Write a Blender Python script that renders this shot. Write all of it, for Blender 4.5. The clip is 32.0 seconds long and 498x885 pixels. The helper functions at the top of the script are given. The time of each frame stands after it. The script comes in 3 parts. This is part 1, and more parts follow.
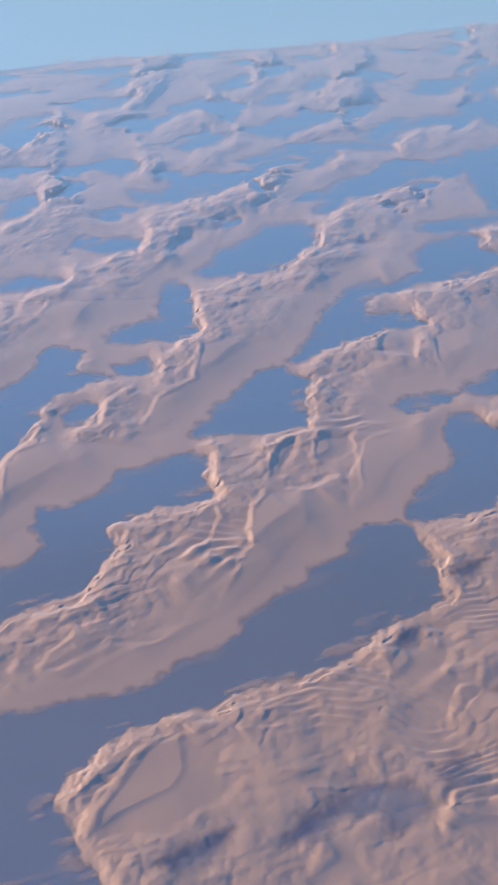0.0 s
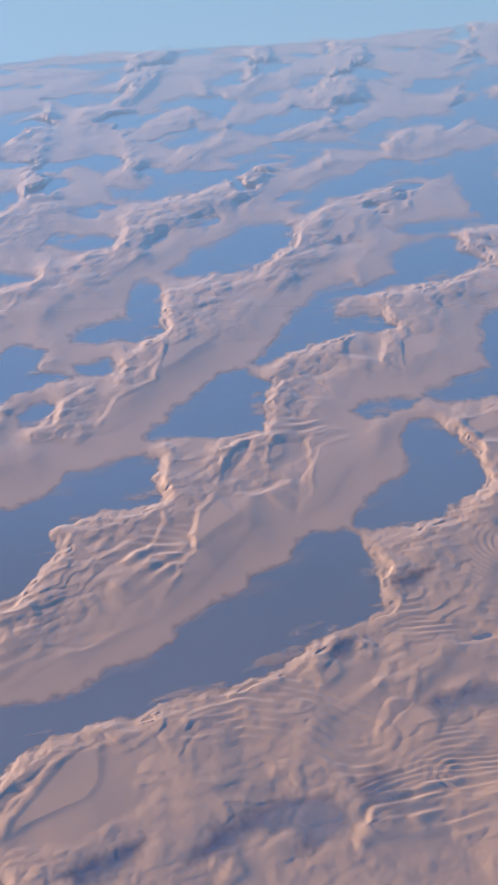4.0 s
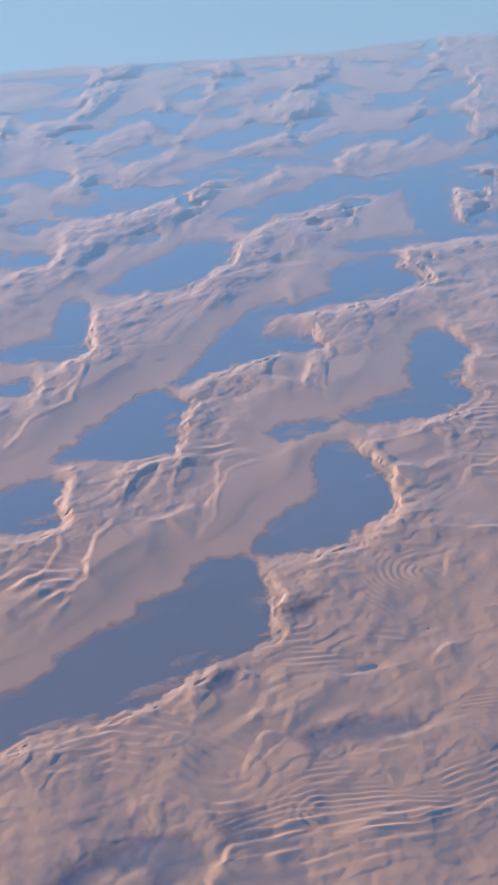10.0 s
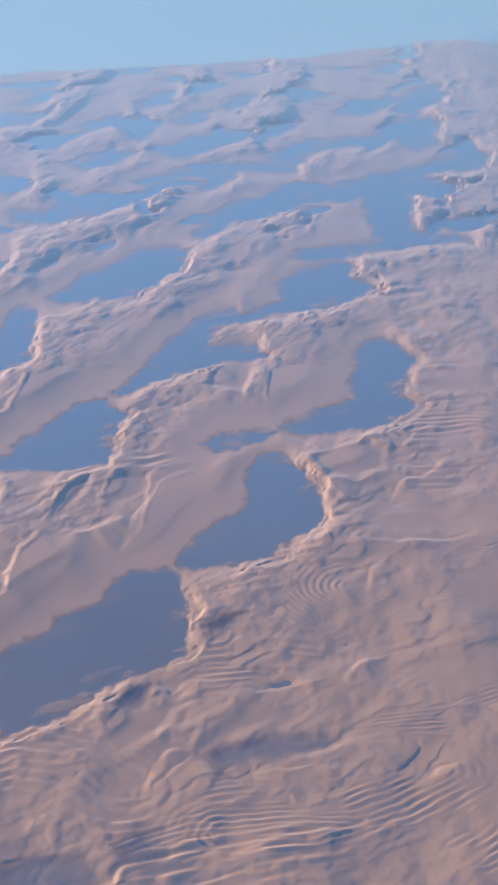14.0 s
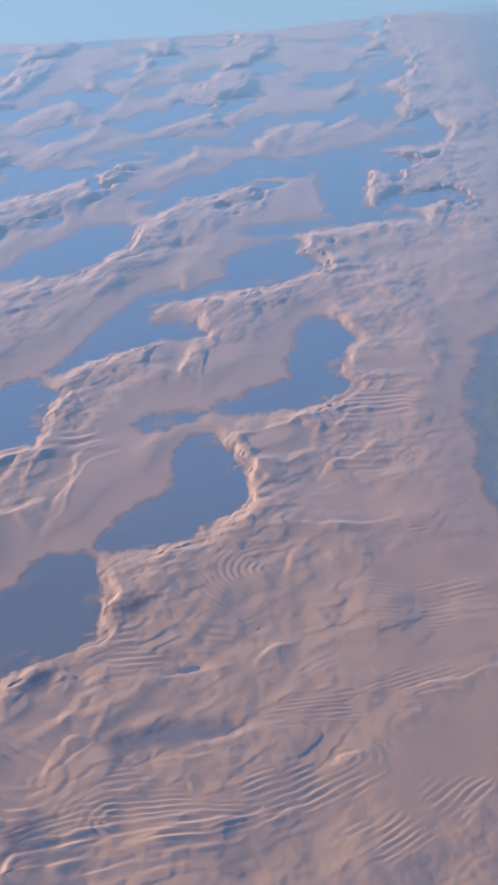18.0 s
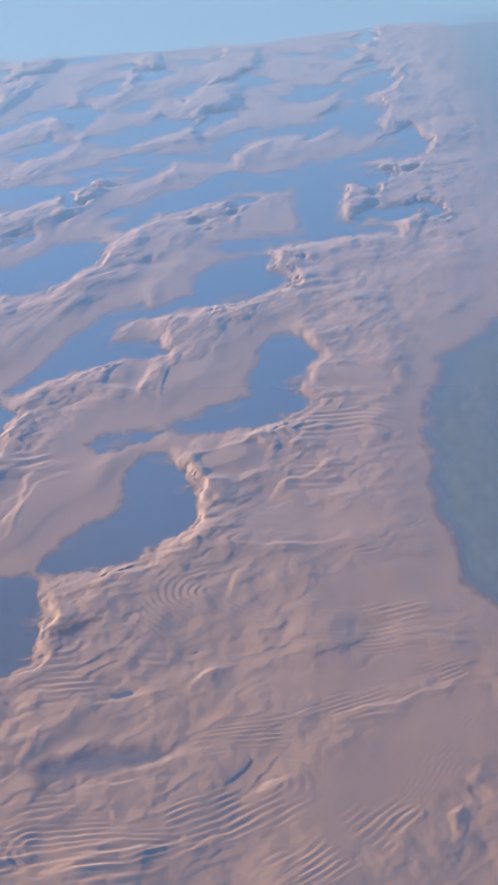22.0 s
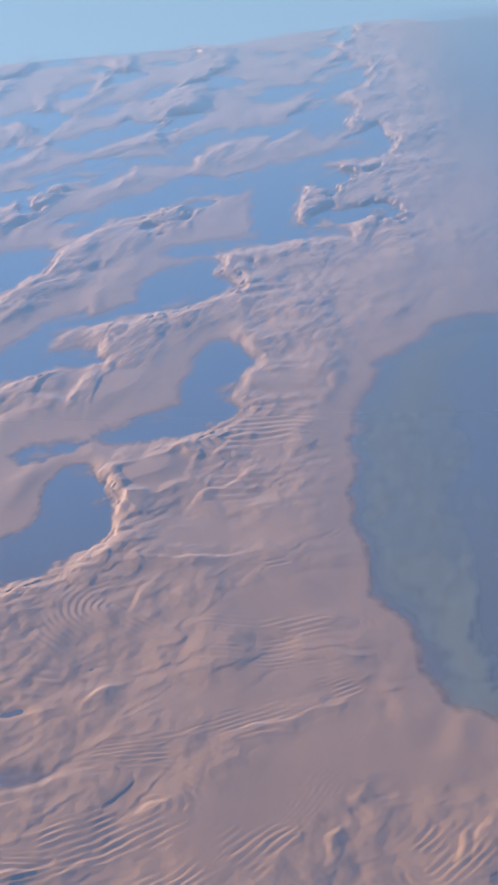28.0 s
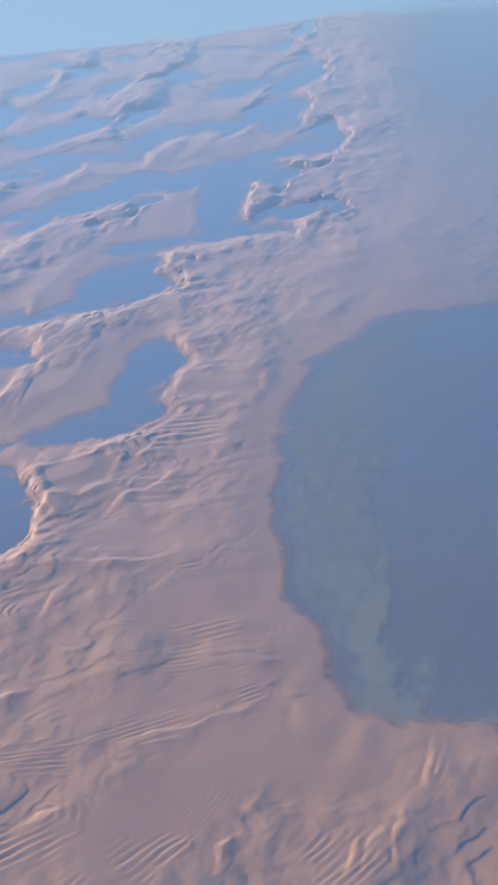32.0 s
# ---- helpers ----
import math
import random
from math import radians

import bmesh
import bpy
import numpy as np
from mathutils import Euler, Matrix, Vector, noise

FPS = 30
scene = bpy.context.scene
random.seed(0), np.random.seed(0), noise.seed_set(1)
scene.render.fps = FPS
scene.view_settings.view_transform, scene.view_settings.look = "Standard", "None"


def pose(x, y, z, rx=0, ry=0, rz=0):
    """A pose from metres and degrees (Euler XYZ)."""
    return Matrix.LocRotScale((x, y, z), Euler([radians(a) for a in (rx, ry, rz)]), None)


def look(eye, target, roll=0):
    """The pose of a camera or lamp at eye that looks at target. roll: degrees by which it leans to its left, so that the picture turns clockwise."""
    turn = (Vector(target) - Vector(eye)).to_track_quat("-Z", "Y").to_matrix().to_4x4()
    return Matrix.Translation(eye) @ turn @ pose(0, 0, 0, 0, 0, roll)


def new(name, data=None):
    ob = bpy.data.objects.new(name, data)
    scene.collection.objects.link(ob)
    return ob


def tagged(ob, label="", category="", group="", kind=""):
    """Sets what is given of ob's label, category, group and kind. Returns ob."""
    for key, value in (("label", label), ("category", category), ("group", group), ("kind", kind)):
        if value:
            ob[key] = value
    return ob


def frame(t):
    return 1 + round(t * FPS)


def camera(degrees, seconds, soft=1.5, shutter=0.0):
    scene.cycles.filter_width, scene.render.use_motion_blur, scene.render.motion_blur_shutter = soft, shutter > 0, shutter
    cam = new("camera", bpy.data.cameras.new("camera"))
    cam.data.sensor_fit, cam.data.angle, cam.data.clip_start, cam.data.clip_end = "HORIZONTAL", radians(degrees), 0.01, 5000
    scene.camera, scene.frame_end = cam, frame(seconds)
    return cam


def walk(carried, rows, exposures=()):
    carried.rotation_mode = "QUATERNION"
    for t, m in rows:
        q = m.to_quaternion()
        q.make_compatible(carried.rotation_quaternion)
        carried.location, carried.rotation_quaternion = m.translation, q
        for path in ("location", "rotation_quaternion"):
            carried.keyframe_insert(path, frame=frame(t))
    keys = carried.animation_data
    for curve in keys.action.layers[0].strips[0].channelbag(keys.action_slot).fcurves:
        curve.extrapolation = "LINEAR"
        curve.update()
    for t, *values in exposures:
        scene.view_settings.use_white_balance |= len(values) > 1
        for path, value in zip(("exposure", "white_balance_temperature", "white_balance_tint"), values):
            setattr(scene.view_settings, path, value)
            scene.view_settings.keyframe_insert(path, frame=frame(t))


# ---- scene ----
cam = camera(17.29, 32.0, soft=2.2)
walk(cam, [
    (0.0, pose(0.00, 0.00, 900.0, 63.408, 0.347, -2.882)),
    (0.5, pose(11.77, 2.70, 900.0, 63.109, 0.417, -2.394)),
    (1.0, pose(23.53, 5.39, 900.0, 62.901, 0.541, -1.926)),
    (1.5, pose(35.30, 8.09, 900.0, 62.968, 0.471, -1.573)),
    (2.0, pose(47.06, 10.78, 900.0, 62.980, 0.341, -1.458)),
    (2.5, pose(58.83, 13.48, 900.0, 63.192, 0.135, -1.474)),
    (3.0, pose(70.59, 16.17, 900.0, 63.266, -0.039, -1.606)),
    (3.5, pose(82.36, 18.87, 900.0, 63.196, 0.042, -1.394)),
    (4.0, pose(94.12, 21.56, 900.0, 63.210, 0.035, -1.537)),
    (4.5, pose(105.89, 24.26, 900.0, 63.123, -0.116, -1.758)),
    (6.5, pose(152.95, 35.04, 900.0, 62.767, -0.037, -1.257)),
    (7.0, pose(164.71, 37.73, 900.0, 62.906, 0.154, -0.898)),
    (7.5, pose(176.48, 40.43, 900.0, 62.894, 0.278, -0.791)),
    (8.0, pose(188.24, 43.12, 900.0, 63.033, 0.269, -0.663)),
    (8.5, pose(200.01, 45.82, 900.0, 63.253, 0.223, -0.658)),
    (9.0, pose(211.77, 48.51, 900.0, 63.286, 0.170, -0.619)),
    (9.5, pose(223.54, 51.21, 900.0, 63.380, 0.283, -0.602)),
    (10.0, pose(235.30, 53.91, 900.0, 63.558, 0.302, -0.677)),
    (10.5, pose(247.07, 56.60, 900.0, 63.809, 0.123, -0.949)),
    (11.0, pose(258.83, 59.30, 900.0, 63.552, 0.165, -0.971)),
    (11.5, pose(270.60, 61.99, 900.0, 63.698, 0.382, -0.441)),
    (12.0, pose(282.36, 64.69, 900.0, 63.735, 0.370, -0.360)),
    (12.5, pose(294.13, 67.38, 900.0, 63.854, 0.288, -0.416)),
    (13.0, pose(305.89, 70.08, 900.0, 63.748, 0.327, -0.161)),
    (13.5, pose(317.66, 72.77, 900.0, 63.760, 0.361, -0.100)),
    (14.0, pose(329.42, 75.47, 900.0, 63.651, 0.193, -0.177)),
    (14.5, pose(341.19, 78.16, 900.0, 63.602, 0.184, -0.037)),
    (15.0, pose(352.95, 80.86, 900.0, 63.562, 0.125, -0.190)),
    (15.5, pose(364.72, 83.55, 900.0, 63.347, 0.015, -0.308)),
    (17.5, pose(411.78, 94.33, 900.0, 63.423, 0.263, 0.206)),
    (18.0, pose(423.55, 97.03, 900.0, 62.676, 0.355, 0.018)),
    (18.5, pose(435.31, 99.73, 900.0, 62.739, 0.528, 0.043)),
    (19.0, pose(447.08, 102.42, 900.0, 62.939, 0.733, 0.261)),
    (19.5, pose(458.84, 105.12, 900.0, 62.835, 0.906, 0.388)),
    (20.0, pose(470.61, 107.81, 900.0, 62.897, 0.926, 0.479)),
    (20.5, pose(482.37, 110.51, 900.0, 62.969, 0.864, 0.524)),
    (21.0, pose(494.14, 113.20, 900.0, 62.782, 1.002, 0.538)),
    (21.5, pose(505.90, 115.90, 900.0, 62.969, 1.120, 0.684)),
    (22.0, pose(517.67, 118.59, 900.0, 63.045, 1.287, 0.805)),
    (22.5, pose(529.43, 121.29, 900.0, 62.977, 1.288, 0.769)),
    (23.0, pose(541.20, 123.98, 900.0, 62.988, 1.382, 0.886)),
    (23.5, pose(552.96, 126.68, 900.0, 62.972, 1.476, 0.795)),
    (24.0, pose(564.73, 129.37, 900.0, 63.290, 1.474, 0.843)),
    (24.5, pose(576.49, 132.07, 900.0, 63.132, 1.444, 0.684)),
    (25.0, pose(588.26, 134.76, 900.0, 63.320, 1.657, 0.711)),
    (25.5, pose(600.02, 137.46, 900.0, 62.976, 1.672, 0.681)),
    (27.5, pose(647.08, 148.24, 900.0, 62.770, 2.349, 1.720)),
    (28.0, pose(658.85, 150.94, 900.0, 62.909, 2.486, 1.832)),
    (28.5, pose(670.61, 153.63, 900.0, 62.901, 2.388, 1.541)),
    (29.0, pose(682.38, 156.33, 900.0, 62.824, 2.399, 1.559)),
    (29.5, pose(694.14, 159.02, 900.0, 62.921, 2.438, 1.587)),
    (30.0, pose(705.91, 161.72, 900.0, 63.094, 2.439, 1.643)),
    (30.5, pose(717.67, 164.41, 900.0, 62.949, 2.538, 1.830)),
    (31.0, pose(729.44, 167.11, 900.0, 62.957, 2.522, 1.641)),
    (31.5, pose(741.20, 169.80, 900.0, 62.833, 2.799, 1.992)),
    (32.0, pose(752.97, 172.50, 900.0, 62.579, 2.802, 1.847)),
], exposures=[(0.0, 0.26), (32.0, 0.26)])

# ---- light: a low sun ahead on the left side, and the evening sky ----
SUN_ELEVATION = 13.0
SUN_BEARING = 160.0          # degrees counter-clockwise from +x: where the sun stands
world = bpy.data.worlds.new("evening_sky")
scene.world = world
world.use_nodes = True
wn = world.node_tree
bg = wn.nodes["Background"]
sky = wn.nodes.new("ShaderNodeTexSky")
sky.sky_type = "NISHITA"
sky.sun_disc = False
sky.sun_elevation = radians(SUN_ELEVATION)
sky.sun_rotation = radians(90.0 - SUN_BEARING)
sky.altitude = 2500.0
sky.dust_density = 1.0
sky.ozone_density = 3.0
wn.links.new(sky.outputs[0], bg.inputs[0])
bg.inputs[1].default_value = 0.148
sun_data = bpy.data.lights.new("sun", "SUN")
sun_data.energy = 4.0
sun_data.color = (1.0, 0.46, 0.15)
sun_data.angle = radians(1.5)
sun = new("sun", sun_data)
sun_way = Vector((math.cos(radians(SUN_BEARING)) * math.cos(radians(SUN_ELEVATION)),
                  math.sin(radians(SUN_BEARING)) * math.cos(radians(SUN_ELEVATION)),
                  math.sin(radians(SUN_ELEVATION))))
sun.matrix_world = look(sun_way * 100, (0, 0, 0))


# ---- materials ----
def material(name):
    mat = bpy.data.materials.new(name)
    mat.use_nodes = True
    nt = mat.node_tree
    nt.nodes.clear()
    return mat, nt, nt.nodes.new("ShaderNodeOutputMaterial")


def noise_node(nt, scale, detail, rough=0.55, stretch=(1, 1, 1)):
    co = nt.nodes.new("ShaderNodeTexCoord")
    mp = nt.nodes.new("ShaderNodeMapping")
    mp.inputs["Scale"].default_value = stretch
    n = nt.nodes.new("ShaderNodeTexNoise")
    n.inputs["Scale"].default_value = scale
    n.inputs["Detail"].default_value = detail
    n.inputs["Roughness"].default_value = rough
    nt.links.new(co.outputs["Object"], mp.inputs[0])
    nt.links.new(mp.outputs[0], n.inputs["Vector"])
    return n


def ramp(nt, source, stops):
    r = nt.nodes.new("ShaderNodeValToRGB")
    for k, (at, col) in enumerate(stops):
        e = r.color_ramp.elements[k] if k < 2 else r.color_ramp.elements.new(at)
        e.position, e.color = at, (*col, 1)
    nt.links.new(source, r.inputs[0])
    return r


def cloud_material():
    mat, nt, out = material("cloud_white")
    d = nt.nodes.new("ShaderNodeBsdfDiffuse")
    big = noise_node(nt, 0.012, 4)
    col = ramp(nt, big.outputs["Fac"], [(0.3, (0.74, 0.74, 0.75)), (0.7, (0.81, 0.80, 0.79))])
    nt.links.new(col.outputs[0], d.inputs["Color"])
    fine = noise_node(nt, 0.22, 5, 0.6)
    bump = nt.nodes.new("ShaderNodeBump")
    bump.inputs["Strength"].default_value = 0.07
    bump.inputs["Distance"].default_value = 1.2
    nt.links.new(fine.outputs["Fac"], bump.inputs["Height"])
    nt.links.new(bump.outputs[0], d.inputs["Normal"])
    t = nt.nodes.new("ShaderNodeBsdfTranslucent")
    nt.links.new(col.outputs[0], t.inputs["Color"])
    mix = nt.nodes.new("ShaderNodeMixShader")
    mix.inputs[0].default_value = 0.148
    nt.links.new(d.outputs[0], mix.inputs[1])
    nt.links.new(t.outputs[0], mix.inputs[2])
    forward = nt.nodes.new("ShaderNodeBsdfGlossy")          # droplets throw much light onwards at a grazing angle
    forward.inputs["Roughness"].default_value = 0.9
    forward.inputs["Color"].default_value = (0.98, 0.98, 0.98, 1)
    nt.links.new(bump.outputs[0], forward.inputs["Normal"])
    sheen = nt.nodes.new("ShaderNodeBsdfGlossy")            # and the glow of the low sky
    sheen.inputs["Roughness"].default_value = 0.3
    sheen.inputs["Color"].default_value = (0.98, 0.98, 0.98, 1)
    nt.links.new(bump.outputs[0], sheen.inputs["Normal"])
    both = nt.nodes.new("ShaderNodeMixShader")
    both.inputs[0].default_value = 0.2
    nt.links.new(forward.outputs[0], both.inputs[1])
    nt.links.new(sheen.outputs[0], both.inputs[2])
    grazing = nt.nodes.new("ShaderNodeLayerWeight")
    grazing.inputs["Blend"].default_value = 0.5
    gloss = nt.nodes.new("ShaderNodeMapRange")
    gloss.inputs["From Min"].default_value = 0.35
    gloss.inputs["From Max"].default_value = 0.80
    gloss.inputs["To Min"].default_value = 0.04
    gloss.inputs["To Max"].default_value = 0.88
    nt.links.new(grazing.outputs["Facing"], gloss.inputs["Value"])
    soft_mix = nt.nodes.new("ShaderNodeMixShader")
    nt.links.new(gloss.outputs[0], soft_mix.inputs[0])
    nt.links.new(mix.outputs[0], soft_mix.inputs[1])
    nt.links.new(both.outputs[0], soft_mix.inputs[2])
    at = nt.nodes.new("ShaderNodeAttribute")
    at.attribute_name = "thickness"
    clear = nt.nodes.new("ShaderNodeBsdfTransparent")
    worn = nt.nodes.new("ShaderNodeMixShader")
    nt.links.new(at.outputs["Fac"], worn.inputs[0])
    nt.links.new(clear.outputs[0], worn.inputs[1])
    nt.links.new(soft_mix.outputs[0], worn.inputs[2])
    nt.links.new(worn.outputs[0], out.inputs[0])
    return mat


def floor_material():
    mat, nt, out = material("gap_shade_and_sea")
    d = nt.nodes.new("ShaderNodeBsdfDiffuse")
    big = noise_node(nt, 0.004, 5, 0.5, (1, 0.5, 1))
    # the blue carries the shade inside the gaps as well as hazy sea
    col = ramp(nt, big.outputs["Fac"], [(0.3, (0.33, 0.53, 0.82)), (0.7, (0.38, 0.58, 0.85))])
    nt.links.new(col.outputs[0], d.inputs["Color"])
    water = nt.nodes.new("ShaderNodeBsdfGlossy")            # the surface mirrors the low sky
    water.inputs["Roughness"].default_value = 0.22
    water.inputs["Color"].default_value = (1.0, 0.98, 0.96, 1)
    mix = nt.nodes.new("ShaderNodeMixShader")
    grazing = nt.nodes.new("ShaderNodeLayerWeight")
    grazing.inputs["Blend"].default_value = 0.5
    gloss = nt.nodes.new("ShaderNodeMapRange")
    gloss.inputs["From Min"].default_value = 0.40
    gloss.inputs["From Max"].default_value = 0.74
    gloss.inputs["To Min"].default_value = 0.25
    gloss.inputs["To Max"].default_value = 1.0
    nt.links.new(grazing.outputs["Facing"], gloss.inputs["Value"])
    nt.links.new(gloss.outputs[0], mix.inputs[0])
    nt.links.new(d.outputs[0], mix.inputs[1])
    nt.links.new(water.outputs[0], mix.inputs[2])
    nt.links.new(mix.outputs[0], out.inputs[0])
    return mat


def backdrop_material():
    mat, nt, out = material("clear_evening_air")
    e = nt.nodes.new("ShaderNodeEmission")
    co = nt.nodes.new("ShaderNodeTexCoord")
    sep = nt.nodes.new("ShaderNodeSeparateXYZ")
    mr = nt.nodes.new("ShaderNodeMapRange")
    mr.inputs["From Min"].default_value = -150.0
    mr.inputs["From Max"].default_value = 250.0
    nt.links.new(co.outputs["Object"], sep.inputs[0])
    nt.links.new(sep.outputs["Z"], mr.inputs["Value"])
    col = ramp(nt, mr.outputs[0], [(0.0, (0.36, 0.55, 0.72)), (1.0, (0.24, 0.46, 0.66))])
    nt.links.new(col.outputs[0], e.inputs[0])
    nt.links.new(e.outputs[0], out.inputs[0])
    return mat


def veil_material(name, colour, through_share, gloss=0.0, bands=()):
    """Thin cloud or haze: as much of the light behind it passes as its density attribute leaves."""
    mat, nt, out = material(name)
    at = nt.nodes.new("ShaderNodeAttribute")
    at.attribute_name = "thickness"
    d = nt.nodes.new("ShaderNodeBsdfDiffuse")
    d.inputs["Color"].default_value = (*colour, 1)
    t = nt.nodes.new("ShaderNodeBsdfTranslucent")
    t.inputs["Color"].default_value = (*colour, 1)
    body = nt.nodes.new("ShaderNodeMixShader")
    body.inputs[0].default_value = through_share
    nt.links.new(d.outputs[0], body.inputs[1])
    nt.links.new(t.outputs[0], body.inputs[2])
    onwards = nt.nodes.new("ShaderNodeBsdfGlossy")          # fine droplets throw the light of the low sky onwards
    onwards.inputs["Roughness"].default_value = 0.3
    onwards.inputs["Color"].default_value = (1.0, 1.0, 1.0, 1)
    # normal tipped forward so the sheet picks up the brighter low sky
    lean = nt.nodes.new("ShaderNodeCombineXYZ")
    for axis, value in enumerate((0.0, 0.055, 0.998)):
        lean.inputs[axis].default_value = value
    nt.links.new(lean.outputs[0], onwards.inputs["Normal"])
    lit = nt.nodes.new("ShaderNodeMixShader")
    lit.inputs[0].default_value = gloss
    nt.links.new(body.outputs[0], lit.inputs[1])
    nt.links.new(onwards.outputs[0], lit.inputs[2])
    clear = nt.nodes.new("ShaderNodeBsdfTransparent")
    mix = nt.nodes.new("ShaderNodeMixShader")
    share = at.outputs["Fac"]
    for n, (axis, start, end, most) in enumerate(bands):          # a sheet whose density grows across the plan, imitating haze over distance
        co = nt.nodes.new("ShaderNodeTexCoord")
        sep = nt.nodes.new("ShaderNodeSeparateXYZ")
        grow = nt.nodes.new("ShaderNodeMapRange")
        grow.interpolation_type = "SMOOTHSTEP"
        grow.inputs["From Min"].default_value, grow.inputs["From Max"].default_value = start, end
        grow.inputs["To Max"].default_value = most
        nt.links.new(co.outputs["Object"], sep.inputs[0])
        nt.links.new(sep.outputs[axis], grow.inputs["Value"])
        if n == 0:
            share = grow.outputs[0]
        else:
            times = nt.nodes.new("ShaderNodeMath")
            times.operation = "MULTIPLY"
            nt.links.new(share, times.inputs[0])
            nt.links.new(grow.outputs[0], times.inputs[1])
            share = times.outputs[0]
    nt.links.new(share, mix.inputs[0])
    nt.links.new(clear.outputs[0], mix.inputs[1])
    nt.links.new(lit.outputs[0], mix.inputs[2])
    nt.links.new(mix.outputs[0], out.inputs[0])
    return mat


CLOUD, FLOOR, AIR = cloud_material(), floor_material(), backdrop_material()
THIN = veil_material("thin_cloud", (0.54, 0.84, 0.94), 0.2)
HAZE = veil_material("low_haze_sheet", (0.75, 0.85, 0.95), 0.0, 0.9)
HAZE_STAND_IN = veil_material("haze_stand_in", (0.75, 0.85, 0.95), 0.0, 0.9, [("Y", 200, 1480, 0.62), ("X", -900, -550, 1.0)])


# ---- gradient noise ----
def lattice(ix, iy, seed):
    h = (ix * 374761393 + iy * 668265263 + seed * 974634777) & 0xFFFFFFFF
    h = ((h ^ (h >> 13)) * 1274126177) & 0xFFFFFFFF
    return ((h ^ (h >> 16)) & 0xFFFF) * (2 * math.pi / 65536.0)


def perlin(x, y, seed):
    x0, y0 = np.floor(x), np.floor(y)
    fx, fy = x - x0, y - y0
    ix, iy = x0.astype(np.int64), y0.astype(np.int64)
    u, v = fx * fx * fx * (fx * (fx * 6 - 15) + 10), fy * fy * fy * (fy * (fy * 6 - 15) + 10)

    def corner(a, b):
        g = lattice(ix + a, iy + b, seed)
        return np.cos(g) * (fx - a) + np.sin(g) * (fy - b)
    low = corner(0, 0) * (1 - u) + corner(1, 0) * u
    high = corner(0, 1) * (1 - u) + corner(1, 1) * u
    return (low * (1 - v) + high * v) * 1.5


def fractal(x, y, size, octaves, seed, gain=0.5):
    total, amp = 0.0, 1.0
    for k in range(octaves):
        total = total + amp * perlin(x / size, y / size, seed + 17 * k)
        size, amp = size * 0.5, amp * gain
    return total


def domes(x, y, size, seed):
    """Rounded heads crowding one another: 1 on each crown, lower in the creases between."""
    u, v = x / size, y / size
    iu, iv = np.floor(u).astype(np.int64), np.floor(v).astype(np.int64)
    best = np.full(x.shape, 0.8)
    for a in (-1, 0, 1):
        for b in (-1, 0, 1):
            g = lattice(iu + a, iv + b, seed) / (2 * math.pi)
            h = lattice(iu + a, iv + b, seed + 5) / (2 * math.pi)
            best = np.minimum(best, (u - (iu + a + 0.15 + 0.7 * g)) ** 2 + (v - (iv + b + 0.15 + 0.7 * h)) ** 2)
    return 1 - best


def step01(x):
    x = np.clip(x, 0, 1)
    return x * x * (3 - 2 * x)


# ---- plan of the cloud field, in metres ----
GAPS, DIPS, SEA, DEEP, SLABS, PLAINS, BANDS, FOLDS = [], [], [], [], [], [], [], []


def gap(*outline):
    """A break through the cloud sheet."""
    GAPS.append(outline)


def dip(*outline):
    """A shaded hollow in the sheet, thinned so the blue below imitates its shade."""
    DIPS.append(outline)


def sea(*outline):
    """Water under a thin veil."""
    SEA.append(outline)


def deep(*outline):
    """Water without the veil."""
    DEEP.append(outline)


def slab(*outline):
    """A smooth raised plate with a short face towards the sun."""
    SLABS.append(outline)


def plain(*outline):
    """An even stretch without folds."""
    PLAINS.append(outline)


def ripples(half_width, length, strength, *line):
    """A band of small waves that run along the line."""
    BANDS.append((half_width, length, strength, line))


def fold(*line):
    """One single fold."""
    FOLDS.append(line)


gap((-172, 1242), (-142, 1252), (-116, 1261), (-69, 1271), (-32, 1287), (-11, 1305), (1, 1328), (26, 1341), (55, 1369), (61, 1395), (95, 1436), (126, 1456), (135, 1490), (174, 1517), (188, 1559), (212, 1582), (238, 1587), (262, 1579), (265, 1535), (270, 1505), (272, 1458), (269, 1427), (249, 1405), (212, 1388), (186, 1362), (173, 1342), (149, 1324), (131, 1311), (108, 1298), (80, 1285), (58, 1273), (36, 1261), (-1, 1249), (-27, 1233), (-53, 1222), (-73, 1202), (-87, 1178), (-101, 1155), (-112, 1137), (-118, 1114), (-98, 1095), (-97, 1077), (-92, 1052), (-79, 1031), (-67, 994), (-178, 1001), (-202, 1231))
gap((-18, 2315), (-22, 2258), (-18, 2203), (-50, 2190), (-82, 2165), (-98, 2135), (-58, 2122), (-26, 2130), (-10, 2119), (14, 2138), (30, 2157), (25, 2189), (24, 2255), (21, 2336), (-9, 2350))
gap((-183, 2100), (-168, 2115), (-127, 2087), (-141, 2040), (-125, 2016), (-87, 2008), (-123, 1974), (-159, 1950), (-176, 1925), (-183, 1875), (-191, 1835), (-203, 1805), (-214, 1775), (-235, 1747), (-253, 1938), (-213, 1989), (-194, 2034))
gap((-84, 2045), (-42, 2062), (-30, 2042), (-38, 2014), (-79, 2013))
gap((-148, 1889), (-121, 1922), (-106, 1921), (-109, 1879), (-140, 1864))
gap((142, 2022), (118, 2014), (93, 1978), (69, 1935), (50, 1902), (41, 1861), (23, 1846), (19, 1822), (51, 1823), (92, 1818), (121, 1828), (158, 1845), (163, 1870), (159, 1904), (170, 1947), (176, 1982), (155, 2002))
